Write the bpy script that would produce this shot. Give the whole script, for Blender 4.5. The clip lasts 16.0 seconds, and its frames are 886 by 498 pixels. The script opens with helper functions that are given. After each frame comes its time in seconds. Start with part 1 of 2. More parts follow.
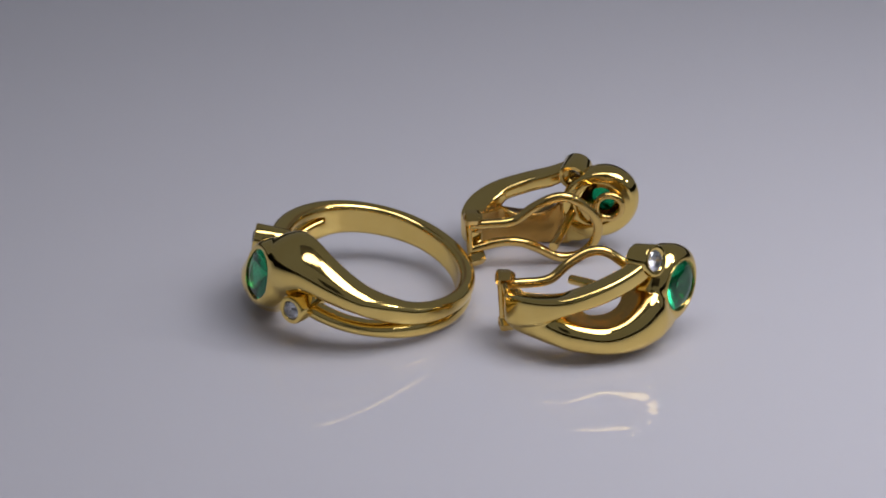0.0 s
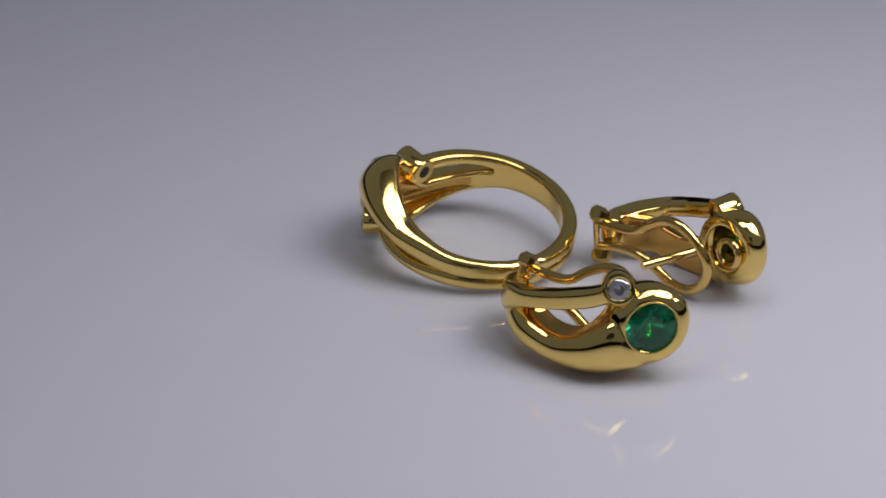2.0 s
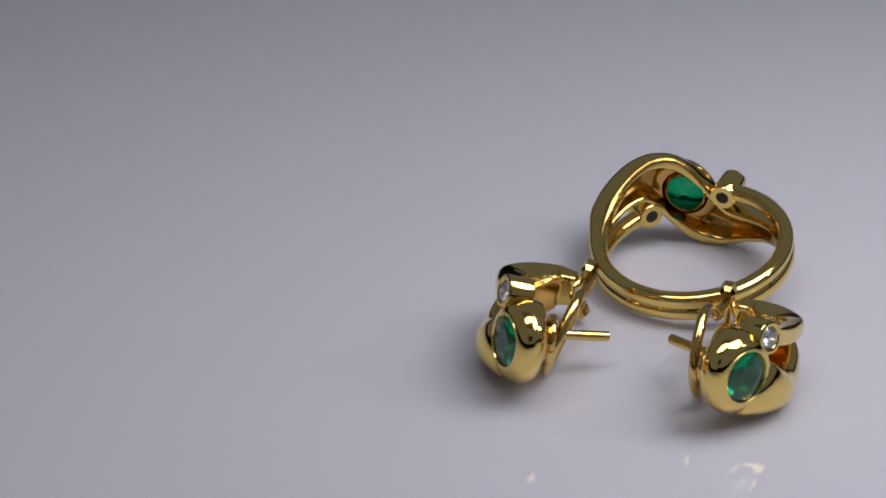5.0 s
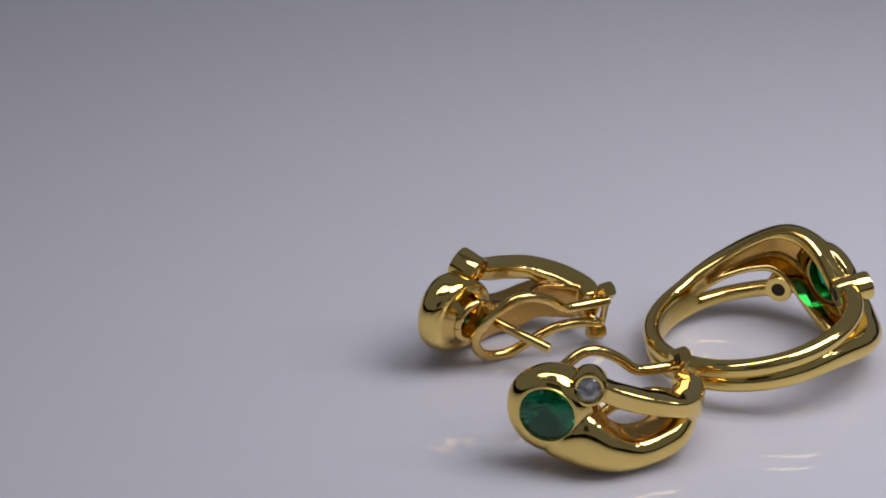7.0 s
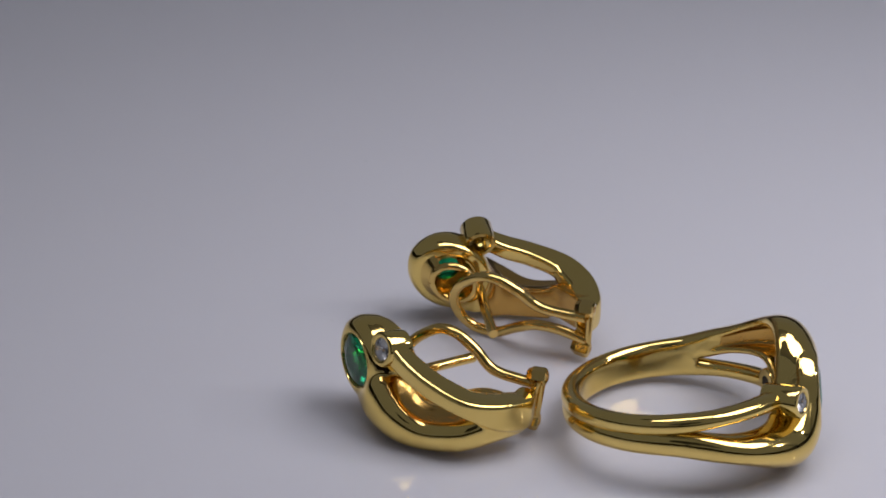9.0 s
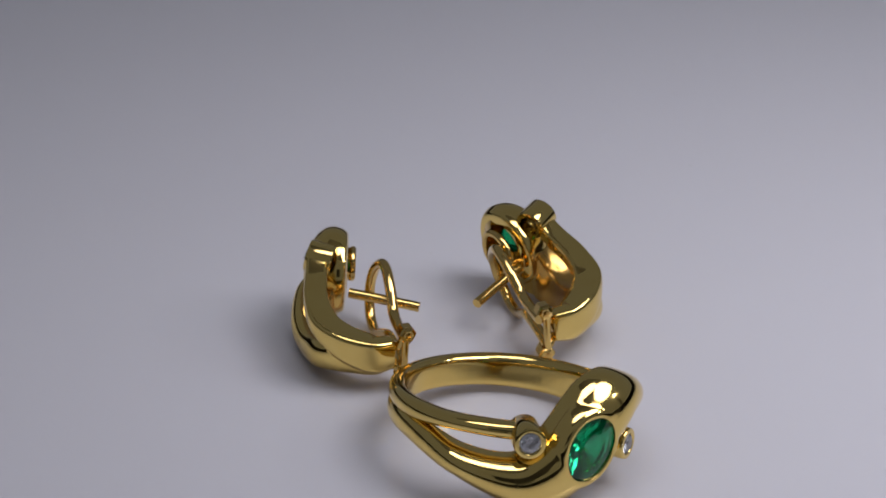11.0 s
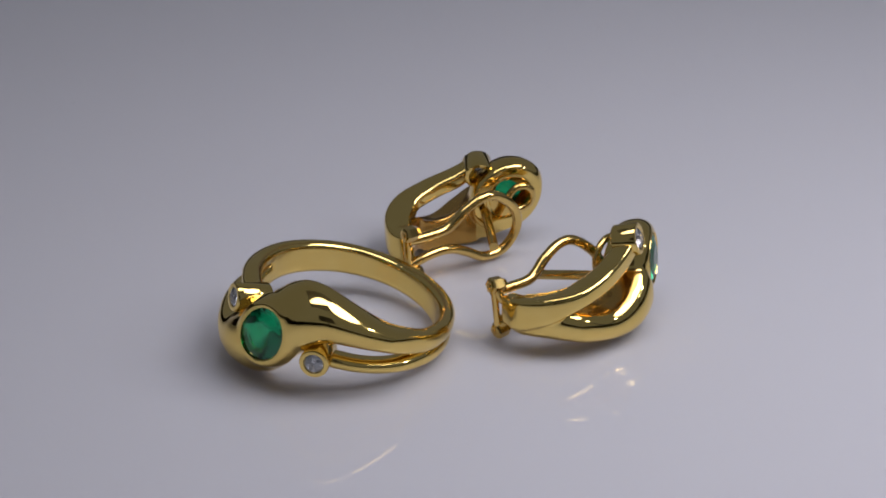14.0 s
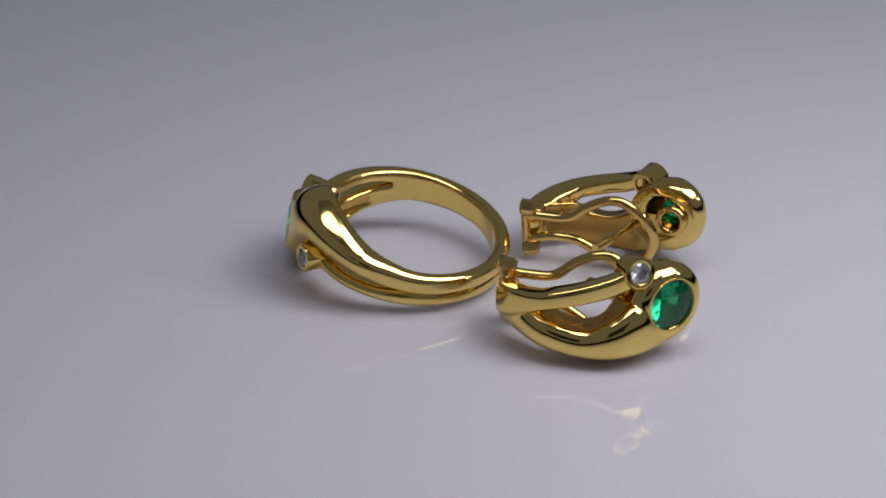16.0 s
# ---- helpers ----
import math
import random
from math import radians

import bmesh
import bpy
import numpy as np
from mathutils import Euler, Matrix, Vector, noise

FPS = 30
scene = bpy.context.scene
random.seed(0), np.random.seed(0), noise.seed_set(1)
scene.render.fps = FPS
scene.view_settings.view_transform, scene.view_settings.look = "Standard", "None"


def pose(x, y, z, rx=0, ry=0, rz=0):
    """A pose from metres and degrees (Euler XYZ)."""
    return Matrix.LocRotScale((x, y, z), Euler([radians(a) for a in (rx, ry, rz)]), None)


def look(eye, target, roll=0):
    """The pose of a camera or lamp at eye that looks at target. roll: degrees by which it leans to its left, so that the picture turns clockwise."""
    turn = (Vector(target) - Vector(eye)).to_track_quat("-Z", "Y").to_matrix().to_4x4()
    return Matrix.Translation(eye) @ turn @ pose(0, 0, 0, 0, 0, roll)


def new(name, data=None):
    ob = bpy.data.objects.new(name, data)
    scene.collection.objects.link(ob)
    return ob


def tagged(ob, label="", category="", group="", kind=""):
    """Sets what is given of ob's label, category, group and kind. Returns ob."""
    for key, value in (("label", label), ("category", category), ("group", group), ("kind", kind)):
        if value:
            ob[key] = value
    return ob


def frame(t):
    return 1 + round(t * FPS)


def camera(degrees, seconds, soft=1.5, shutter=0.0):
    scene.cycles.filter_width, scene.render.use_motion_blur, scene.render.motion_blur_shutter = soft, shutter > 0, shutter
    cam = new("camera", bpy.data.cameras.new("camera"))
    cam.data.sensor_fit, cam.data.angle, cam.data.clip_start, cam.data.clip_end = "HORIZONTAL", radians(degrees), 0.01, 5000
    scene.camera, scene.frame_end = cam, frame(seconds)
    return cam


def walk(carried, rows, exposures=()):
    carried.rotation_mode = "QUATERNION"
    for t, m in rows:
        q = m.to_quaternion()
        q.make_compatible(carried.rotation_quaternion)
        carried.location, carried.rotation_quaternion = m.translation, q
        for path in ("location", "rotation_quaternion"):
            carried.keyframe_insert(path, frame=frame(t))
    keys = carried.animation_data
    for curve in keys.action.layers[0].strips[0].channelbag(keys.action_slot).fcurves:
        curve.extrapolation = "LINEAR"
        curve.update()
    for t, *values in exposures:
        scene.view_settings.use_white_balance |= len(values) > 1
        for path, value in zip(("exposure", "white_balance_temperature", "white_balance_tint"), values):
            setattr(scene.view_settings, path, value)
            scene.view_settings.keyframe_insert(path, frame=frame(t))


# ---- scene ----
cam = camera(25.26, 16.0, soft=1.8)
EYE = Vector((0.0, -0.160, 0.08944))
ROLL = 1.59
# seconds, heading and downward tilt of the lens in degrees; the stand settles a little at first
AIM = [
    (0.0, -3.773, 26.690),
    (0.5, -3.763, 26.679),
    (1.0, -3.732, 26.678),
    (1.5, -3.670, 26.708),
    (2.0, -3.606, 26.754),
    (3.0, -3.592, 26.769),
    (4.0, -3.622, 26.765),
    (5.0, -3.607, 26.720),
    (6.5, -3.552, 26.644),
    (7.5, -3.531, 26.650),
    (9.0, -3.512, 26.666),
    (10.0, -3.528, 26.691),
    (11.5, -3.564, 26.753),
    (13.0, -3.568, 26.787),
    (14.5, -3.543, 26.787),
    (16.0, -3.521, 26.800),
]


def aim(yaw, tilt):
    a, b = radians(yaw), radians(tilt)
    way = Vector((math.sin(a) * math.cos(b), math.cos(a) * math.cos(b), -math.sin(b)))
    return look(EYE, EYE + way, ROLL)


walk(cam, [(t, aim(a, b)) for t, a, b in AIM])

# seconds, clockwise turn of the table in degrees
TURN = [
    (0.0, 0.60), (0.5, 12.68), (1.0, 24.72), (1.5, 36.60), (2.0, 48.36), (2.5, 60.09),
    (3.0, 71.80), (3.5, 83.45), (4.0, 95.21), (4.5, 107.22), (5.0, 119.37), (5.5, 131.54),
    (6.0, 143.66), (6.5, 155.70), (7.0, 167.65), (7.5, 179.55), (8.0, 191.41), (8.5, 203.25),
    (9.0, 215.14), (9.5, 227.19), (10.0, 239.31), (10.5, 251.44), (11.0, 263.53), (11.5, 275.47),
    (12.0, 287.36), (12.5, 299.30), (13.0, 311.28), (13.5, 323.31), (14.0, 335.38), (14.5, 347.51),
    (15.0, 359.73), (15.5, 371.93), (16.0, 384.07),
]

# ---- light ----
world = bpy.data.worlds.new("studio")
scene.world = world
world.use_nodes = True
bg = world.node_tree.nodes["Background"]
bg.inputs["Color"].default_value = (0.80, 0.84, 1.0, 1)
bg.inputs["Strength"].default_value = 0.138


def softbox(name, eye, target, sx, sy, power, color=(1, 1, 1)):
    data = bpy.data.lights.new(name, "AREA")
    data.shape, data.size, data.size_y = "ELLIPSE", sx, sy
    data.energy, data.color = power, color
    ob = new(name, data)
    ob.matrix_world = look(eye, target)
    return ob


LAMP = (0.985, 0.968, 1.075)
softbox("lamp_top", (0.094, -0.014, 0.158), (0.080, -0.012, 0), 0.120, 0.120, 0.222, LAMP)
softbox("lamp_side", (-0.014, -0.018, 0.160), (-0.006, -0.014, 0), 0.050, 0.125, 0.066, LAMP)
softbox("lamp_spot", (0.21, -0.01, 0.145), (0.02, 0.0, 0), 0.014, 0.014, 0.048, LAMP)
scene.view_settings.exposure = 0.0


# ---- materials ----
def material(name):
    m = bpy.data.materials.new(name)
    m.use_nodes = True
    return m, m.node_tree.nodes, m.node_tree.links, m.node_tree.nodes["Principled BSDF"]


def gold(name, color, rough=0.07, wear=0.25):
    """Polished yellow gold with fine scratches and a thin uneven film of handling marks."""
    m, n, l, b = material(name)
    co = n.new("ShaderNodeTexCoord")
    smear = n.new("ShaderNodeTexNoise")
    smear.inputs["Scale"].default_value = 420
    smear.inputs["Detail"].default_value = 4
    grain = n.new("ShaderNodeTexNoise")
    grain.inputs["Scale"].default_value = 6500
    grain.inputs["Detail"].default_value = 3
    l.new(co.outputs["Object"], smear.inputs["Vector"])
    l.new(co.outputs["Object"], grain.inputs["Vector"])
    ramp = n.new("ShaderNodeMapRange")
    ramp.inputs["From Min"].default_value, ramp.inputs["From Max"].default_value = 0.3, 0.75
    ramp.inputs["To Min"].default_value, ramp.inputs["To Max"].default_value = rough * 0.7, rough * (1.5 + wear)
    l.new(smear.outputs["Fac"], ramp.inputs["Value"])
    l.new(ramp.outputs["Result"], b.inputs["Roughness"])
    mix = n.new("ShaderNodeMix")
    mix.data_type = "RGBA"
    mix.inputs[6].default_value = (*color, 1)
    mix.inputs[7].default_value = (color[0] * 0.9, color[1] * 0.84, color[2] * 0.7, 1)
    l.new(smear.outputs["Fac"], mix.inputs[0])
    l.new(mix.outputs[2], b.inputs["Base Color"])
    bump = n.new("ShaderNodeBump")
    bump.inputs["Strength"].default_value = 0.03
    bump.inputs["Distance"].default_value = 0.00003
    l.new(grain.outputs["Fac"], bump.inputs["Height"])
    l.new(bump.outputs["Normal"], b.inputs["Normal"])
    b.inputs["Metallic"].default_value = 1
    return m


GOLD = gold("polished_gold", (0.89, 0.675, 0.23))
# wire gold, its base colour darkened for the shade on occluded parts
GOLD_WIRE = gold("shaded_drawn_gold", (0.80, 0.575, 0.20), 0.09, 0.5)
# browner colour carries the shade and warm interreflection of the hollows
GOLD_INNER = gold("shade_browned_gold", (0.66, 0.41, 0.12), 0.14, 0.8)


def gem(name, color, ior, through_light, rough=0.02, gloss=0.5):
    m, n, l, b = material(name)
    co = n.new("ShaderNodeTexCoord")
    cloud = n.new("ShaderNodeTexNoise")
    cloud.inputs["Scale"].default_value = 900
    cloud.inputs["Detail"].default_value = 5
    l.new(co.outputs["Object"], cloud.inputs["Vector"])
    mix = n.new("ShaderNodeMix")
    mix.data_type = "RGBA"
    mix.inputs[6].default_value = (*[k * 0.6 for k in color], 1)
    mix.inputs[7].default_value = (*[min(1, k * 1.6) for k in color], 1)
    l.new(cloud.outputs["Fac"], mix.inputs[0])
    l.new(mix.outputs[2], b.inputs["Base Color"])
    b.inputs["IOR"].default_value = ior
    b.inputs["Roughness"].default_value = rough
    b.inputs["Transmission Weight"].default_value = through_light
    b.inputs["Specular IOR Level"].default_value = gloss
    return m


EMERALD = gem("emerald", (0.012, 0.42, 0.165), 1.57, 0.93, 0.0, 0.2)
DIAMOND = gem("diamond", (0.96, 0.97, 1.0), 2.4, 0.93, 0.0)


def lacquer():
    """White glossy acrylic with faint dust and smudges."""
    m, n, l, b = material("white_acrylic")
    co = n.new("ShaderNodeTexCoord")
    smudge = n.new("ShaderNodeTexNoise")
    smudge.inputs["Scale"].default_value = 30
    smudge.inputs["Detail"].default_value = 5
    dust = n.new("ShaderNodeTexVoronoi")
    dust.inputs["Scale"].default_value = 110
    l.new(co.outputs["Object"], smudge.inputs["Vector"])
    l.new(co.outputs["Object"], dust.inputs["Vector"])
    rough = n.new("ShaderNodeMapRange")
    rough.inputs["To Min"].default_value, rough.inputs["To Max"].default_value = 0.02, 0.045
    l.new(smudge.outputs["Fac"], rough.inputs["Value"])
    l.new(rough.outputs["Result"], b.inputs["Roughness"])
    speck = n.new("ShaderNodeMapRange")
    speck.inputs["From Min"].default_value, speck.inputs["From Max"].default_value = 0.02, 0.035
    l.new(dust.outputs["Distance"], speck.inputs["Value"])
    mix = n.new("ShaderNodeMix")
    mix.data_type = "RGBA"
    mix.inputs[6].default_value = (0.505, 0.505, 0.515, 1)
    mix.inputs[7].default_value = (0.525, 0.52, 0.54, 1)
    l.new(speck.outputs["Result"], mix.inputs[0])
    l.new(mix.outputs[2], b.inputs["Base Color"])
    b.inputs["IOR"].default_value = 1.45
    b.inputs["Specular IOR Level"].default_value = 0.3
    # the white sheet lets light spread a few millimetres inside it
    b.inputs["Subsurface Weight"].default_value = 0.65
    b.inputs["Subsurface Radius"].default_value = (1.0, 0.95, 0.9)
    b.inputs["Subsurface Scale"].default_value = 0.007
    return m


ACRYLIC = lacquer()


def plain(name, color, rough):
    m, n, l, b = material(name)
    grain = n.new("ShaderNodeTexNoise")
    grain.inputs["Scale"].default_value = 60
    grain.inputs["Detail"].default_value = 6
    mix = n.new("ShaderNodeMix")
    mix.data_type = "RGBA"
    mix.inputs[6].default_value = (*[k * 0.9 for k in color], 1)
    mix.inputs[7].default_value = (*[min(1, k * 1.1) for k in color], 1)
    l.new(grain.outputs["Fac"], mix.inputs[0])
    l.new(mix.outputs[2], b.inputs["Base Color"])
    b.inputs["Roughness"].default_value = rough
    return m


# colours the casting pits, and the painted shade of the ring's culet holes
PIT = plain("tarnish_and_hole_shade", (0.022, 0.016, 0.01), 0.7)
CLOTH = plain("dark_cloth", (0.035, 0.033, 0.035), 0.95)
def fill_cloth():
    """Thin white cloth that lets the room's light through, for the added fill walls."""
    m, n, l, b = material("white_fill_cloth")
    weave = n.new("ShaderNodeTexNoise")
    weave.inputs["Scale"].default_value = 40
    weave.inputs["Detail"].default_value = 6
    mix = n.new("ShaderNodeMix")
    mix.data_type = "RGBA"
    mix.inputs[6].default_value = (0.78, 0.78, 0.80, 1)
    mix.inputs[7].default_value = (0.86, 0.86, 0.87, 1)
    l.new(weave.outputs["Fac"], mix.inputs[0])
    l.new(mix.outputs[2], b.inputs["Base Color"])
    b.inputs["Roughness"].default_value = 0.95
    glow = n.new("ShaderNodeBsdfTranslucent")
    l.new(mix.outputs[2], glow.inputs["Color"])
    both = n.new("ShaderNodeMixShader")
    both.inputs[0].default_value = 0.6
    l.new(b.outputs[0], both.inputs[1])
    l.new(glow.outputs[0], both.inputs[2])
    l.new(both.outputs[0], n["Material Output"].inputs["Surface"])
    return m


WALL = fill_cloth()
BLACK = plain("black_camera_plastic", (0.02, 0.02, 0.022), 0.5)
PLASTIC = plain("grey_plastic", (0.3, 0.3, 0.31), 0.5)


# ---- building in millimetres ----
MM = 0.001


def part(name, bm, mat, parent=None, label="", smooth=True):
    bmesh.ops.recalc_face_normals(bm, faces=bm.faces)
    bmesh.ops.scale(bm, vec=(MM, MM, MM), verts=bm.verts)
    me = bpy.data.meshes.new(name)
    bm.to_mesh(me)
    bm.free()
    me.materials.append(mat)
    if smooth:
        me.polygons.foreach_set("use_smooth", [True] * len(me.polygons))
        me.set_sharp_from_angle(angle=radians(38))
    ob = new(name, me)
    if parent:
        ob.parent = parent
    if label:
        tagged(ob, label)
    return ob


def loft(bm, loops, closed=False, cap=True):
    """Joins loops of equal length into a skin."""
    rows = [[bm.verts.new(p) for p in loop] for loop in loops]
    k = len(rows[0])
    pairs = list(zip(rows, rows[1:])) + ([(rows[-1], rows[0])] if closed else [])
    for a, b in pairs:
        for i in range(k):
            j = (i + 1) % k
            bm.faces.new((a[i], a[j], b[j], b[i]))
    if cap and not closed:
        bm.faces.new(rows[0])
        bm.faces.new(rows[-1])
    return rows


def table(pairs, x):
    """Smooth reading of a small table of (x, value...) rows."""
    if x <= pairs[0][0]:
        return np.array(pairs[0][1:], float)
    for i in range(len(pairs) - 1):
        a, b = pairs[i], pairs[i + 1]
        if x <= b[0]:
            f = (x - a[0]) / (b[0] - a[0])
            p = np.array(a[1:], float)
            q = np.array(b[1:], float)
            lo = pairs[i - 1] if i else a
            hi = pairs[i + 2] if i + 2 < len(pairs) else b
            h = b[0] - a[0]
            dp = (q - np.array(lo[1:], float)) / max(b[0] - lo[0], 1e-6) * h
            dq = (np.array(hi[1:], float) - p) / max(hi[0] - a[0], 1e-6) * h
            return ((2 * f**3 - 3 * f**2 + 1) * p + (f**3 - 2 * f**2 + f) * dp
                    + (-2 * f**3 + 3 * f**2) * q + (f**3 - f**2) * dq)
    return np.array(pairs[-1][1:], float)


def wire(bm, points, radius, sides=12, steps=8):
    """A round wire through the points, evenly smoothed."""
    rows = [(i, *p) for i, p in enumerate(points)]
    path = [Vector(table(rows, i / steps)) for i in range((len(points) - 1) * steps + 1)]
    loops = []
    side = None
    for i, p in enumerate(path):
        way = (path[min(i + 1, len(path) - 1)] - path[max(i - 1, 0)]).normalized()
        if side is None:
            side = way.orthogonal().normalized()
        side = (side - way * side.dot(way)).normalized()
        up = way.cross(side)
        loops.append([p + radius * (math.cos(a) * side + math.sin(a) * up)
                      for a in (math.tau * k / sides for k in range(sides))])
    loft(bm, loops)


def turned(bm, m, profile, sides=32, oval=1.0, closed=False):
    """A turned form about the z axis of m; profile rows are (radius, height)."""
    loops = [[m @ Vector((r * math.cos(a) * oval, r * math.sin(a), z))
              for a in (math.tau * k / sides for k in range(sides))] for r, z in profile]
    loft(bm, loops, closed=closed, cap=not closed)


def facing(place, normal, spin=0.0):
    """A frame at a place whose z axis points along normal, its x axis kept level, then spun by degrees."""
    z = Vector(normal).normalized()
    x = Vector((0, 0, 1)).cross(z).normalized()
    y = z.cross(x)
    m = Matrix((x, y, z)).transposed().to_4x4()
    return Matrix.Translation(place) @ m @ Matrix.Rotation(radians(spin), 4, "Z")


def cut_gem(bm, m, a, b, sides=16, crown=0.16, depth=0.42, flat=0.58):
    """A brilliant or oval cut: table, star, crown, girdle and pavilion facets."""
    def ring(k, z, turn, n=sides):
        return [bm.verts.new(m @ Vector((a * k * math.cos(t), b * k * math.sin(t), z)))
                for t in (math.tau * (i + turn) / n for i in range(n))]
    size = min(a, b) * 2
    top = ring(flat, crown * size, 0, sides // 2)
    mid = ring(0.80, crown * size * 0.62, 0, sides)
    upper = ring(1.0, 0.02 * size, 0.5, sides)
    lower = ring(1.0, -0.02 * size, 0.5, sides)
    belly = ring(0.55, -depth * size * 0.5, 0, sides)
    tip = bm.verts.new(m @ Vector((0, 0, -depth * size)))
    bm.faces.new(top)
    h = sides // 2
    for i in range(h):
        bm.faces.new((top[i], mid[2 * i], mid[2 * i + 1]))
        bm.faces.new((top[i], mid[2 * i + 1], top[(i + 1) % h]))
        bm.faces.new((top[(i + 1) % h], mid[2 * i + 1], mid[(2 * i + 2) % sides]))
    for i in range(sides):
        j = (i + 1) % sides
        bm.faces.new((mid[i], upper[i], mid[j]))
        bm.faces.new((upper[i], upper[j], mid[j]))
        bm.faces.new((upper[i], lower[i], lower[j], upper[j]))
        bm.faces.new((lower[i], belly[i], belly[j]))
        bm.faces.new((lower[i], belly[j], lower[j]))
        bm.faces.new((belly[i], tip, belly[j]))


def diamond_setting(parent, place, normal, back, radius=1.0, bore=0.5):
    """A small tube bezel with a brilliant-cut diamond; back is the tube's length."""
    m = facing(place, normal)
    bm = bmesh.new()
    r = radius
    turned(bm, m, [(r * bore, -back), (r * 0.93, -back), (r, -back + 0.12), (r, -0.16), (r * 0.95, -0.04), (r * 0.86, 0.0),
                   (r * 0.70, -0.02), (r * 0.64, -0.10), (r * 0.58, -0.55)], 28, closed=True)
    tube = part("bezel", bm, GOLD, parent, "plain round tube bezel")
    bm = bmesh.new()
    cut_gem(bm, m @ Matrix.Translation((0, 0, -0.16)), r * 0.66, r * 0.66, 16, 0.16, 0.42, 0.5)
    part("diamond", bm, DIAMOND, parent, "small round brilliant-cut diamond", smooth=False)
    return tube


def dome_profile(w, h, edge, hollow, n=18, bulge=0.85, peak=None):
    """Closed outline of a rounded band: (across, out). hollow sinks a channel into its inner side."""
    pts = []
    for i in range(n + 1):
        a = math.pi * i / n
        pts.append((-0.5 * w * math.copysign(abs(math.cos(a)) ** bulge, math.cos(a)), edge + (h - edge) * math.sin(a) ** (peak or bulge + 0.05)))
    rim = max(0.32, w * 0.13)
    k = 0.5 * w - min(rim, 0.42 * w)
    deep = hollow * max(0.0, h - 0.6)
    pts += [(0.5 * w - 0.02, 0.5 * edge), (0.5 * w - 0.10, 0.12), (0.5 * w - 0.27, 0.0), (k + 0.03, 0.0), (k, 0.04 * hollow), (k * 0.9, deep * 0.75), (k * 0.55, deep),
            (-k * 0.55, deep), (-k * 0.9, deep * 0.75), (-k, 0.04 * hollow), (-k - 0.03, 0.0), (-0.5 * w + 0.27, 0.0), (-0.5 * w + 0.10, 0.12), (-0.5 * w + 0.02, 0.5 * edge)]
    return pts


def lipped_profile(w, h, edge, lip, n=18):
    """Closed outline of a strand whose upper side ends in a lip, behind which a flat shelf runs inwards."""
    pts = []
    wide = w - 0.9 * lip
    for i in range(n + 1):
        a = math.pi * i / n
        k = 0.5 - 0.5 * math.cos(a)
        base = edge * (1 - k) + k * (edge + (0.72 * h - edge) * min(1.0, lip))
        v = -0.5 * w + wide * (0.5 - 0.5 * math.copysign(abs(math.cos(a)) ** 0.85, math.cos(a)))
        pts.append((v, base + (h - base) * math.sin(a) ** 0.9))
    top = 0.5 * w
    return pts + [(top - 0.75 * lip, 0.5 * (pts[-1][1] + 0.1)), (top - 0.3 * lip, 0.25), (top - 0.05, 0.0), (-top + 0.05, 0.0), (-top, 0.05)]


def fuse(ob, voxel, rounds, swell):
    """Melts the pieces of a cast part into one skin and polishes its edges."""
    join = ob.modifiers.new("fuse", "REMESH")
    join.mode, join.voxel_size, join.use_smooth_shade = "VOXEL", voxel * MM, True
    even = ob.modifiers.new("polish", "SMOOTH")
    even.factor, even.iterations = 0.5, rounds
    fill = ob.modifiers.new("swell", "DISPLACE")
    fill.strength, fill.mid_level = swell * MM, 0.0
    me = bpy.data.meshes.new_from_object(ob.evaluated_get(bpy.context.evaluated_depsgraph_get()))
    ob.modifiers.clear()
    ob.data = me
    return ob


def drill(ob, m, a, b, deep, high):
    """Cuts an oval hole along the z axis of m through a cast part."""
    bm = bmesh.new()
    turned(bm, m, [(b, -deep), (b, high)], 48, a / b)
    cutter = part("cutter", bm, PIT)
    cut = ob.modifiers.new("drill", "BOOLEAN")
    cut.operation, cut.solver, cut.object = "DIFFERENCE", "EXACT", cutter
    me = bpy.data.meshes.new_from_object(ob.evaluated_get(bpy.context.evaluated_depsgraph_get()))
    ob.modifiers.clear()
    ob.data = me
    old = cutter.data
    bpy.data.objects.remove(cutter)
    bpy.data.meshes.remove(old)
    me.set_sharp_from_angle(angle=radians(38))
    return ob


# ---- ring ----
RING_INNER = 8.40
# turn from the emerald in degrees: lower and upper edge of the strand, thickness, wall height, hollow
RING_BAND = [(0, -4.4, 4.4, 3.5, 0.3, 0.85), (6, -3.35, 5.0, 3.5, 0.3, 0.85), (12, -2.0, 5.3, 3.45, 0.35, 0.85), (20, -0.33, 5.35, 3.4, 0.45, 0.8),
             (28, 0.95, 5.05, 3.2, 0.55, 0.75), (40, 1.22, 4.35, 2.9, 0.55, 0.6), (60, 0.92, 3.05, 2.3, 0.5, 0.3), (75, 0.34, 2.4, 1.6, 0.45, 0.0),
             (90, 0.0, 1.85, 1.28, 0.42, 0.0), (120, 0.0, 1.58, 1.1, 0.4, 0.0), (180, 0.0, 1.24, 1.05, 0.38, 0.0), (240, 0.0, 1.26, 1.1, 0.4, 0.0),
             (275, 0.08, 1.38, 1.28, 0.45, 0.0), (290, 0.32, 1.38, 1.38, 0.5, 0.0), (310, 0.42, 1.46, 1.48, 0.5, 0.0), (333, 0.3, 1.45, 1.5, 0.6, 0.0)]
# half axes of the ring's oval emerald and its slant on the band
STONE = (2.75, 2.2, 62)


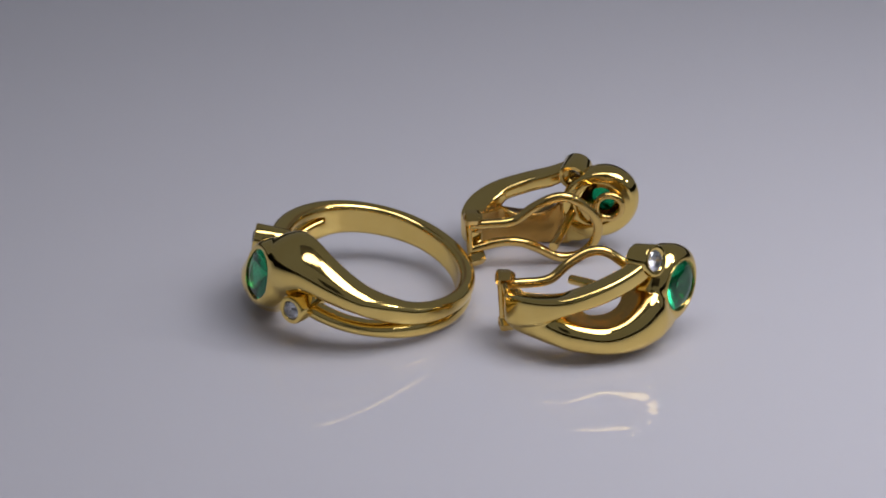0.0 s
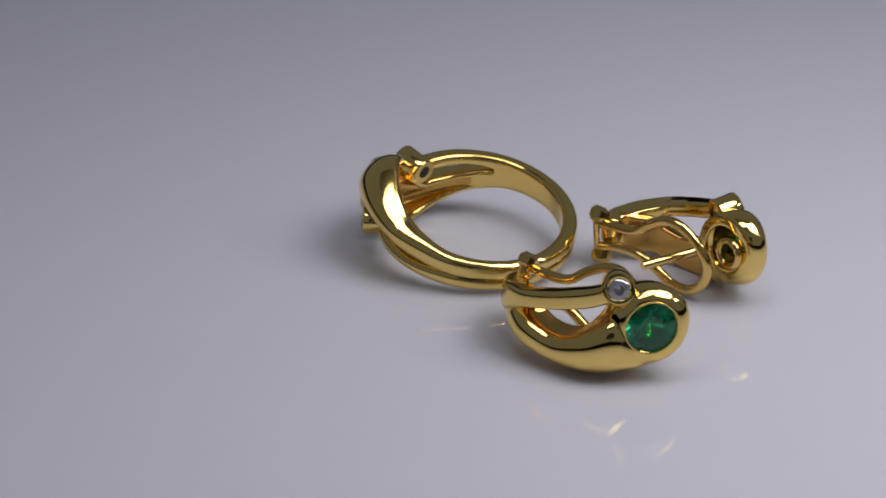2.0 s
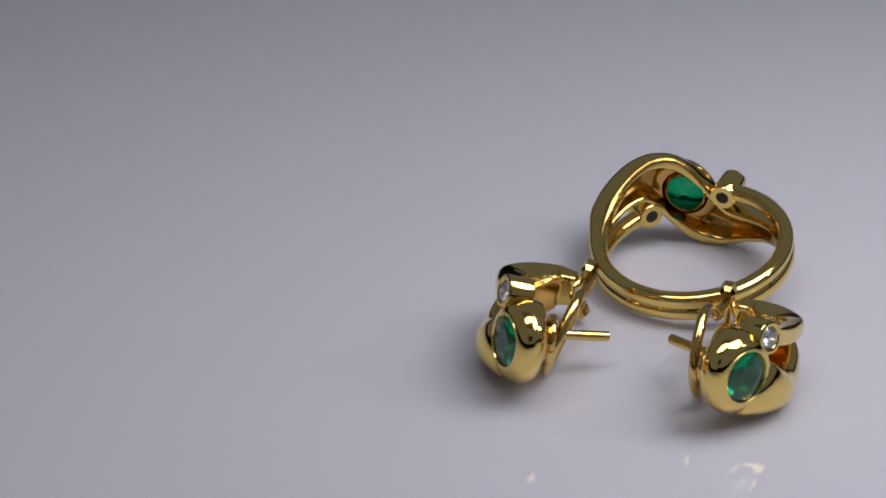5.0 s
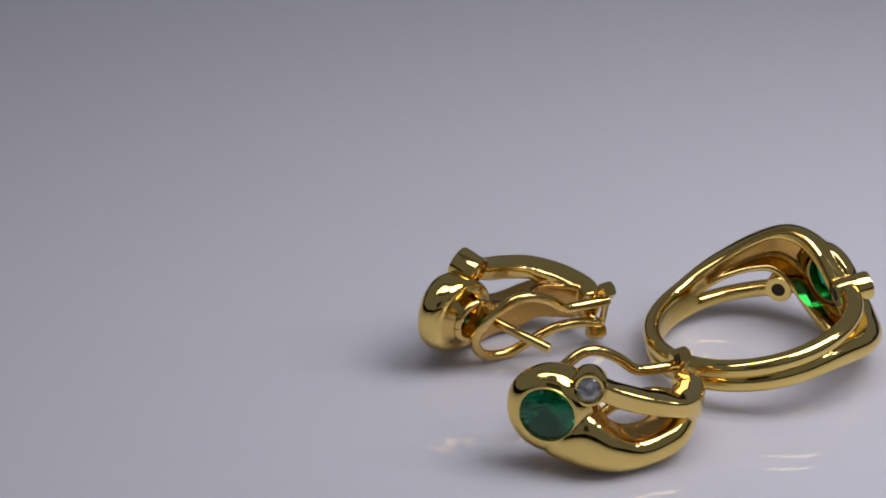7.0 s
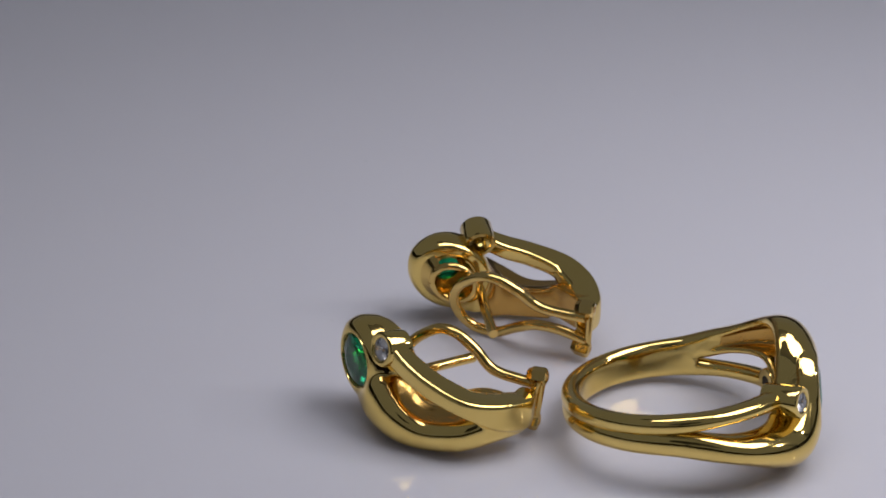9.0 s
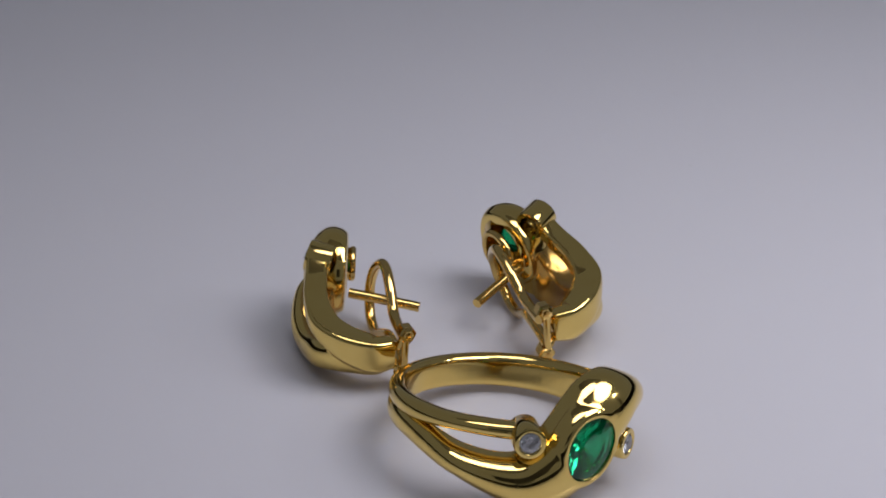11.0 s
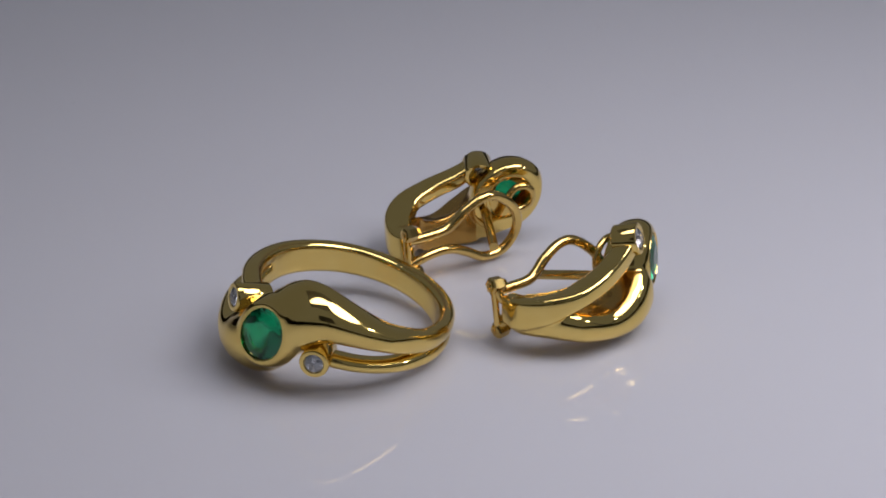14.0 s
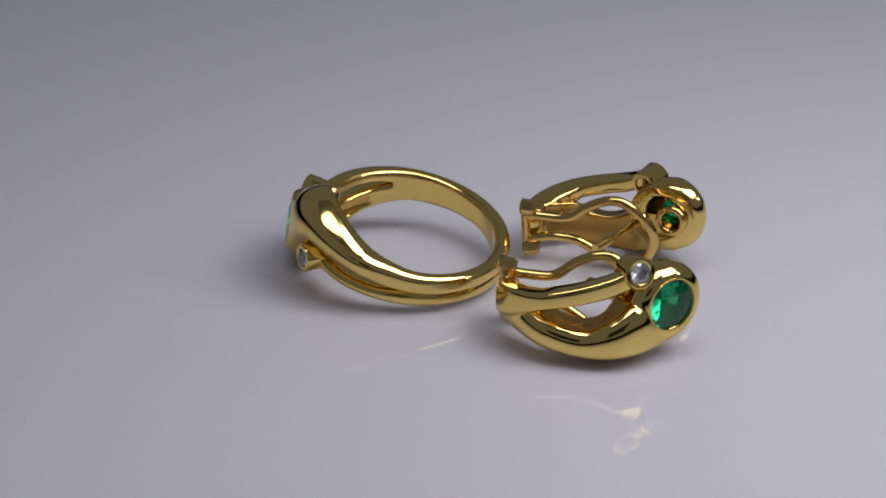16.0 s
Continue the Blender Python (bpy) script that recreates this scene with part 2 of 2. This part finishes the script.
def build_ring():
    ring = new("ring")
    tagged(ring, "polished yellow gold bypass ring with emerald and two diamonds", "ring")
    bm = bmesh.new()
    loops = []
    flat = 11.80
    s = -332.0
    while s <= 332.01:
        low, high, h, edge, hollow = table(RING_BAND, abs(s))
        w = high - low
        z = math.copysign((low + high) / 2, s)
        peak = 1.05 - 0.2 * min(1.0, abs(s) / 60)
        a = radians(s)
        loop = []
        for v, u in dome_profile(w, h, edge, hollow, 18, 0.95 if abs(s) < 60 else 0.75, peak):
            r = RING_INNER + u
            x = 1.02 * r * math.cos(a)
            y = r * math.sin(a)
            if x > flat - 0.04:
                k = radians(STONE[2])
                p, q = y * math.cos(k) + (z + v) * math.sin(k), (z + v) * math.cos(k) - y * math.sin(k)
                near = math.hypot(p / (STONE[0] + 0.2), q / (STONE[1] + 0.2))
                mix = min(1.0, max(0.0, (near - 0.97) / 0.5))
                mix = mix * mix * (3 - 2 * mix)
                x = (flat - 0.04) * (1 - mix) + x * mix
            loop.append((x, y, z + v))
        loops.append(loop)
        s += 2.0 if abs(s) < 60 else 4.0
    loft(bm, loops)
    # the seat of the emerald, a tapered oval wall that melts into the swelling strands
    m = facing((flat - 0.02, 0, 0), (1, 0, 0), STONE[2])
    b = STONE[1]
    turned(bm, m, [(b - 0.1, -1.5), (b + 0.8, -1.5), (b + 0.62, -0.8), (b + 0.42, -0.25), (b + 0.2, -0.03), (b + 0.02, -0.05), (b - 0.05, -0.6)],
           64, STONE[0] / b, closed=True)
    # the seamless inner face where both strands run side by side
    loops = []
    for k in range(70):
        a = radians(80 + 200 * k / 69)
        half = 1.18 - 0.6 * max(0, abs(k - 34.5) / 34.5 - 0.8)
        loops.append([(r * math.cos(a), r * math.sin(a), v) for r, v in
                      ((RING_INNER - 0.03, -half), (RING_INNER - 0.03, half), (RING_INNER + 0.4, half - 0.02), (RING_INNER + 0.4, -half + 0.02))])
    loft(bm, loops)
    band = fuse(part("band", bm, GOLD, ring, "two gold strands that cross over as a swelling S"), 0.085, 44, 0.18)
    drill(band, m, STONE[0] - 0.04, b - 0.04, 4.0, 1.0)
    # the hollows behind the head get the browner gold, their shade put into colour
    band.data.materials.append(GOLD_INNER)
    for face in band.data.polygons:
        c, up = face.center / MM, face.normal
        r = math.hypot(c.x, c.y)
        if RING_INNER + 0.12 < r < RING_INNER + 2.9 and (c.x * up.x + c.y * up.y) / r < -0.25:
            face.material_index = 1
    bm = bmesh.new()
    turned(bm, m, [(b + 0.16, -0.4), (b + 0.18, 0.0), (b + 0.13, 0.09), (b + 0.05, 0.09), (b, 0.0), (b - 0.03, -0.5)], 56, STONE[0] / b, closed=True)
    part("emerald_bezel", bm, GOLD, ring, "thin raised oval rim")
    bm = bmesh.new()
    turned(bm, m, [(1.72, -1.75), (1.85, -1.85), (2.0, -1.65), (b, -0.5), (b - 0.12, -0.5)], 48, STONE[0] / b, closed=True)
    part("collar", bm, GOLD_INNER, ring, "narrow collar behind the emerald")
    bm = bmesh.new()
    cut_gem(bm, m @ Matrix.Translation((0, 0, -0.16)), STONE[0], b, 20, 0.10, 0.45, 0.52)
    part("emerald", bm, EMERALD, ring, "oval faceted green emerald", smooth=False)
    for a, v, r in ((-159.3, -0.34, RING_INNER - 0.03), (-26.2, -3.59, RING_INNER + 2.85)):
        bm = bmesh.new()
        a = radians(a)
        out = Vector((math.cos(a), math.sin(a), 0))
        turned(bm, facing(out * r + Vector((0, 0, v)), out), [(0.15, -0.03), (0.18, 0.0), (0.15, 0.03)], 10)
        part("pit", bm, PIT, ring, "tiny dark casting pit")
    for sign in (1, -1):
        a, b = radians(25.8 * sign), radians(26.5 * sign)
        out = Vector((math.cos(b), math.sin(b), 0))
        front = Vector((11.6 * math.cos(a), 11.6 * math.sin(a), -0.68 * sign))
        diamond_setting(ring, front, out, 3.35, 1.32)
        # a near-black disc paints the shade inside the tube's open back
        bm = bmesh.new()
        turned(bm, facing(front - out * 3.31, out), [(0.655, 0.0), (0.5, 0.03), (0.2, 0.06)], 20)
        part("culet_hole", bm, PIT, ring, "dark disc painted as the shade in the setting's open back")
    # worn stamp inside the shank, no longer legible
    for k, (wide, tall) in enumerate(((1.6, 0.7), (0.9, 0.75), (1.9, 0.6), (1.2, 0.8), (2.1, 0.65))):
        bm = bmesh.new()
        loops = []
        for da in (0.0, 0.5, 1.0):
            a = radians(-105 - 3.6 * k - wide * da)
            loops.append([(r * math.cos(a), r * math.sin(a), v) for r, v in
                          ((RING_INNER - 0.04, -0.35), (RING_INNER - 0.04, tall - 0.4), (RING_INNER + 0.1, tall - 0.4), (RING_INNER + 0.1, -0.35))])
        loft(bm, loops)
        part("stamp_mark", bm, GOLD_WIRE, ring, "worn stamped bar")
    return ring


# ---- earrings ----
# plan of the outer face: x along the clip, y towards the bulge; then lower and upper edge, thickness, hollow of the thick strand
EAR_BODY = [(0.0, -0.4, 0.6, 2.2, 5.2, 1.4, 0.0), (1.0, -0.1, 2.6, 1.8, 5.25, 1.9, 0.0), (2.0, 2.1, 4.8, 1.35, 4.95, 2.7, 0.2),
            (2.5, 3.6, 5.8, 1.05, 4.6, 3.05, 0.35), (3.0, 5.2, 6.2, 0.7, 4.1, 3.15, 0.42), (4.0, 8.5, 5.75, 0.1, 3.4, 3.05, 0.45),
            (5.0, 11.3, 5.15, 0.05, 4.6, 3.7, 0.45), (6.0, 13.55, 3.6, 0.3, 5.9, 3.7, 0.45), (6.5, 14.5, 1.95, 0.6, 4.4, 3.3, 0.1),
            (7.0, 14.9, 0.95, 0.85, 3.75, 2.8, 0.0), (7.5, 15.3, -0.35, 1.5, 3.65, 2.5, 0.0)]
# the thin flat strand above it
EAR_STRAND = [(0.0, -0.4, 0.7, 2.6, 5.2, 1.6), (1.0, -0.15, 2.75, 2.5, 5.35, 2.2), (2.0, 1.85, 5.05, 3.3, 5.7, 2.5), (3.0, 4.7, 6.2, 4.6, 6.15, 2.5),
              (4.0, 7.8, 5.5, 5.3, 6.9, 2.1), (5.0, 10.35, 4.2, 6.0, 7.7, 1.9), (6.0, 12.1, 3.15, 6.9, 8.6, 1.7)]
# the clip's wire: along, height; how far it swings out is given for each earring
OMEGA = [(-0.5, 5.2), (1.3, 5.1), (3.8, 5.25), (5.6, 6.6), (7.5, 7.5), (9.2, 7.3), (11.2, 5.6), (12.0, 3.6), (11.5, 1.8), (10.2, 0.7), (8.2, 0.7),
         (6.2, 1.9), (4.3, 2.8), (2.1, 2.9), (-0.3, 2.3)]


def build_earring(flip, size, swing, loop, label):
    ear = new("earring")
    tagged(ear, label, "earring", "pair of earrings")

    def f(p):
        return Vector((p[0] * size, p[1] * flip, p[2]))

    def strand(rows, step, square, bulge=0.85):
        loops = []
        last = rows[-1][0]
        n = int(last / step)
        for i in range(n + 1):
            t = i * step
            x, y, low, high, h, *rest = table(rows, t)
            z, w = (low + high) / 2, high - low
            lip = rest[0] if rest else None
            a = table(rows, min(t + 0.02, last))[:2] - table(rows, max(t - 0.02, 0))[:2]
            a /= np.hypot(*a)
            out = np.array((-a[1], a[0]))
            loop = []
            for v, u in (dome_profile(w, h, square * h, 0.0, 18, bulge) if lip is None else lipped_profile(w, h, square * h, lip)):
                loop.append(f((x + out[0] * (u - h), y + out[1] * (u - h), z + v)))
            loops.append(loop)
        return loops

    bm = bmesh.new()
    loft(bm, strand(EAR_BODY, 0.1, 0.42))
    n = f((0.73, 0.69, 0.03))
    m = facing(f((15.25, 0.95, 5.27)), n, 0)
    # the cup is cut off aslant behind

    def slant(r, z, a):
        out = max(0.0, r - 2.5)
        r += (0.42 + 0.2 * max(0.0, -math.sin(a)) - 0.5 * max(0.0, math.cos(a - radians(90 - 30 * flip)))) * out
        c = a + radians(58 * flip)
        r *= 0.95 / math.hypot(math.cos(c) / 1.035, math.sin(c) / 0.97)
        x, y = r * math.cos(a) + 0.3 * flip * out, r * math.sin(a)
        return m @ Vector((x, y, z + (0.10 * flip * x * z if z < 0 else 0))) + Vector((0, 0, 0.08 * out))

    rows = [(1.8, -2.9), (2.4, -3.25), (3.3, -3.1), (3.5, -2.6), (3.6, -1.6), (3.4, -0.75), (3.0, -0.2), (2.56, 0.06), (2.42, 0.04),
            (2.36, -0.1), (2.3, -0.7), (2.4, -1.3), (2.0, -2.3)]
    loft(bm, [[slant(r, z, math.tau * k / 56) for k in range(56)] for r, z in rows], closed=True)
    loft(bm, strand(EAR_STRAND, 0.1, 0.88, 0.55))
    body = fuse(part("body", bm, GOLD, ear, "two joined strands, the thick one swelling round the emerald"), 0.085, 30, 0.06)
    stone = m @ Matrix.Rotation(radians(-58 * flip), 4, "Z")
    drill(body, stone, 2.34, 2.19, 3.6, 1.0)
    # the hollow inner side is coloured browner for its shade and gold interreflection
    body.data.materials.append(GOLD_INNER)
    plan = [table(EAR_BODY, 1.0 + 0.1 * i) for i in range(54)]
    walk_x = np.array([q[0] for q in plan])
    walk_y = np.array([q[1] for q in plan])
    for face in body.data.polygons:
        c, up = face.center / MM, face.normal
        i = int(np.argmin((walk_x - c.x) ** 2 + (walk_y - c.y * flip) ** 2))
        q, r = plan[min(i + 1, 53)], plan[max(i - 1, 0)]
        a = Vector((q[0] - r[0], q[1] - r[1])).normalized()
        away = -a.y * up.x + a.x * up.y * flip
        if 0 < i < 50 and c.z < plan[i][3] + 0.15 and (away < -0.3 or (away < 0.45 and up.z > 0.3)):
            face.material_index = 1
    bm = bmesh.new()
    turned(bm, stone, [(2.38, -0.3), (2.39, 0.05), (2.35, 0.13), (2.26, 0.13), (2.21, 0.02), (2.12, -0.6)], 56, 1.07, closed=True)
    part("emerald_bezel", bm, GOLD, ear, "thin raised oval rim")
    bm = bmesh.new()
    turned(bm, m @ Matrix.Translation((1.95 * flip, -1.7, 0.0)), [(0.12, -0.1), (0.17, 0.02), (0.13, 0.06)], 10)
    part("pit", bm, PIT, ear, "tiny dark casting pit")
    bm = bmesh.new()
    radius, deep, aside = loop
    away = m.to_3x3() @ Vector((aside, 0, 0))
    wire(bm, [slant(radius, -deep, a) + away for a in (math.tau * k / 12 for k in range(13))], 0.36, 10, 4)
    part("gallery_ring", bm, GOLD_WIRE, ear, "wire ring behind the emerald")
    bm = bmesh.new()
    turned(bm, m, [(1.2, -1.55), (2.2, -1.25), (2.25, -1.7), (1.25, -1.9)], 40, closed=True)
    part("seat", bm, GOLD_INNER, ear, "dull ledge under the emerald")
    # the wall that carries the wire ring, open towards the hinge
    bm = bmesh.new()
    loops = []
    for k in range(29):
        a = radians((60 if flip > 0 else 120) + 62 + 236 * k / 28)
        loops.append([slant(r, z, a) + away * k for r, z, k in ((3.1, -2.95, 0), (radius + 0.3, 0.5 - deep, 0.7), (radius + 0.1, -deep, 1), (radius - 0.15, -deep, 1),
                                                           (radius, 0.5 - deep, 0.7), (2.75, -2.85, 0))])
    loft(bm, loops)
    part("gallery_wall", bm, GOLD_WIRE, ear, "tapered wall behind the emerald")
    bm = bmesh.new()
    cut_gem(bm, stone @ Matrix.Translation((0, 0, -0.2)), 2.43, 2.27, 20, 0.11, 0.50, 0.52)
    part("emerald", bm, EMERALD, ear, "oval faceted green emerald", smooth=False)
    diamond_setting(ear, f((12.72, 2.85, 8.15 - 0.28 * flip)), f((0.63, 0.74, 0.20)), 2.4, 1.5, 0.7)
    bm = bmesh.new()
    wire(bm, [f((10.5, -0.3, 4.2)), f((8.4, -2.8, 3.95)), f((6.2, -5.3, 3.7))], 0.47)
    part("post", bm, GOLD_WIRE, ear, "straight blunt ear post")
    bm = bmesh.new()
    wire(bm, [f((x, swing[0] + swing[1] * x + swing[2] * (z - 4), z)) for x, z in OMEGA], 0.49)
    part("omega_clip", bm, GOLD_WIRE, ear, "bent wire omega clip")
    for x, z in ((-0.9, 6.0), (-0.6, 1.45)):
        bm = bmesh.new()
        mm = facing(f((x, -0.3, z)), (-1, 0.15 * flip, 0.1 if z > 3 else -0.1))
        turned(bm, mm, [(0.45, 0.16), (0.68, 0.08), (0.8, -0.12), (0.78, -1.1), (0.5, -1.6)], 6)
        knuckle = part("hinge_knuckle", bm, GOLD_WIRE, ear, "small faceted hinge knuckle", smooth=False)
        bm = bmesh.new()
        turned(bm, mm, [(0.30, 0.02), (0.32, 0.17), (0.22, 0.22)], 12)
        part("pivot_pin", bm, GOLD_INNER, knuckle, "dull rivet end")
        bm = bmesh.new()
        wire(bm, [f((x + 0.5, -0.2, z - 0.35 if z > 3 else z + 0.5)), f((0.0, 0.1, 4.6 if z > 3 else 2.3)), f((0.9, 0.6, 4.1 if z > 3 else 2.6))], 0.42)
        part("hinge_lug", bm, GOLD_WIRE, ear)
    bm = bmesh.new()
    wire(bm, [f((-0.35, -0.2, 0.9)), f((-0.5, -0.2, 3.3)), f((-0.65, -0.2, 5.9))], 0.33)
    part("hinge_pin", bm, GOLD_WIRE, ear)
    return ear


# ---- table and backdrop ----
def build_turntable():
    top = new("turntable")
    tagged(top, "round glossy white acrylic turntable plate", "turntable")
    bm = bmesh.new()
    turned(bm, Matrix(), [(148, -8), (150, -7), (150, -1), (149, 0)], 160)
    part("plate", bm, ACRYLIC, top)
    bm = bmesh.new()
    turned(bm, Matrix(), [(60, -40), (62, -38), (62, -8.1), (60, -8.05)], 64)
    part("foot", bm, PLASTIC, top, "plain grey drive foot")
    return top


def build_room():
    def sheet(name, corners, label, category):
        bm = bmesh.new()
        bm.faces.new([bm.verts.new(p) for p in corners])
        bmesh.ops.solidify(bm, geom=bm.faces[:], thickness=4 if name == "ground" else 0.5)
        tagged(part(name, bm, CLOTH if name == "ground" else WALL, smooth=False), label, category, kind="structure")
    r, low, high = 340, -40, 55
    sheet("ground", ((-r, -r, low), (r, -r, low), (r, r, low), (-r, r, low)), "plain dark cloth under the turntable", "floor")
    # low cloth sides added out of view to brighten what the gold mirrors
    sheet("wall_north", ((-r, r, low), (r, r, low), (r, r, high), (-r, r, high)), "plain low white cloth side, added unseen to brighten reflections", "wall")
    sheet("wall_south", ((-r, -r, low), (r, -r, low), (r, -r, high), (-r, -r, high)), "plain low white cloth side, added unseen to brighten reflections", "wall")
    sheet("wall_east", ((r, -r, low), (r, r, low), (r, r, high), (r, -r, high)), "plain low white cloth side, added unseen to brighten reflections", "wall")
    sheet("wall_west", ((-r, -r, low), (-r, r, low), (-r, r, high), (-r, -r, high)), "plain low white cloth side, added unseen to brighten reflections", "wall")


def build_lamp_panel():
    """The flat black housing that holds the two lamps over the table, on a side arm."""
    thing = new("lamp_panel")
    tagged(thing, "flat grey lamp housing on a thin black side pole", "lamp")
    bm = bmesh.new()
    bmesh.ops.create_cube(bm, size=1, matrix=Matrix.Translation((42, -14, 171)) @ Matrix.Diagonal((240, 150, 10, 1)))
    bmesh.ops.bevel(bm, geom=bm.edges[:], offset=3, segments=2, affect="EDGES")
    part("housing", bm, PLASTIC, thing)
    bm = bmesh.new()
    wire(bm, [(140, -14, 172), (225, -14, 172), (240, -14, 150), (240, -14, 60), (240, -14, -34)], 5)
    part("pole", bm, BLACK, thing)
    bm = bmesh.new()
    turned(bm, Matrix.Translation((240, -14, -36)), [(38, 0), (39, 1), (39, 4), (37, 5)], 48)
    part("base_plate", bm, BLACK, thing)
    return thing


def build_filming_camera():
    """The filming camera itself, a dark block on a thin stand, which the gold mirrors."""
    thing = new("filming_camera")
    tagged(thing, "small black filming camera on a thin black stand", "camera")
    a, b = radians(-3.6), radians(26.7)
    way = Vector((math.sin(a) * math.cos(b), math.cos(a) * math.cos(b), -math.sin(b)))
    back = EYE / MM - 24 * way
    m = facing(back, way)
    bm = bmesh.new()
    bmesh.ops.create_cube(bm, size=1, matrix=m @ Matrix.Diagonal((84, 70, 16, 1)))
    bmesh.ops.bevel(bm, geom=bm.edges[:], offset=4, segments=3, affect="EDGES")
    part("body", bm, BLACK, thing)
    bm = bmesh.new()
    turned(bm, m, [(13, 7.9), (13, 10.5), (11.5, 11), (10.5, 9.5)], 32)
    part("lens_rim", bm, BLACK, thing, "short black lens rim")
    foot = Vector((back.x, back.y - 12, -36))
    bm = bmesh.new()
    wire(bm, [foot + Vector((0, 0, 4)), Vector((back.x, back.y - 12, 40)), back - 6 * way], 4)
    part("pole", bm, BLACK, thing)
    bm = bmesh.new()
    turned(bm, Matrix.Translation(foot), [(34, 0), (35, 1), (35, 4), (33, 5)], 48)
    part("base_plate", bm, BLACK, thing)
    return thing


turntable = build_turntable()
build_filming_camera()
build_lamp_panel()
build_room()
ring = build_ring()
earring_a = build_earring(-1, 1.035, (-0.6, -0.15, -0.2), (1.95, 4.3, 0.0), "gold earring with emerald and diamond, lying on its side")
earring_b = build_earring(1, 1.0, (-0.3, -0.25, -0.1), (1.3, 3.3, -1.2), "mirrored gold earring with emerald and diamond, lying on its side")



def resting(thing, at):
    """The pose at, raised or lowered until the thing just touches the table."""
    low = min((at @ v.co).z for part_ob in thing.children for v in part_ob.data.vertices)
    return Matrix.Translation((0, 0, -low)) @ at


RING_AT = resting(ring, pose(-17.56 * MM, 5.40 * MM, 4.0 * MM, 0, 0, 210.6) @ pose(0, 0, 0, -9.7, 0, 0) @ pose(0, 0, 0, 0, -8.4, 0))
EAR_A_AT = resting(earring_a, pose(-4.325 * MM, 0.123 * MM, 0, 0, 0, 7.67) @ pose(0, 0, 0, -6.67, 0, 0) @ pose(0, 0, 0, 0, -1.53, 0))
EAR_B_AT = resting(earring_b, pose(-8.51 * MM, 13.94 * MM, 0, 0, 0, 26.84) @ pose(0, 0, 0, -0.71, 0, 0) @ pose(0, 0, 0, 0, -2.49, 0))


# ---- movement ----
def turn_at(t):
    rows = [(a, b) for a, b in TURN]
    return float(table(rows, t)[0])


def motions():
    times = [0.25 * i for i in range(65)]
    for thing, at in ((turntable, pose(0, 0, 0)), (ring, RING_AT), (earring_a, EAR_A_AT), (earring_b, EAR_B_AT)):
        walk(thing, [(t, pose(0, 0, 0, 0, 0, -turn_at(t)) @ at) for t in times])


motions()
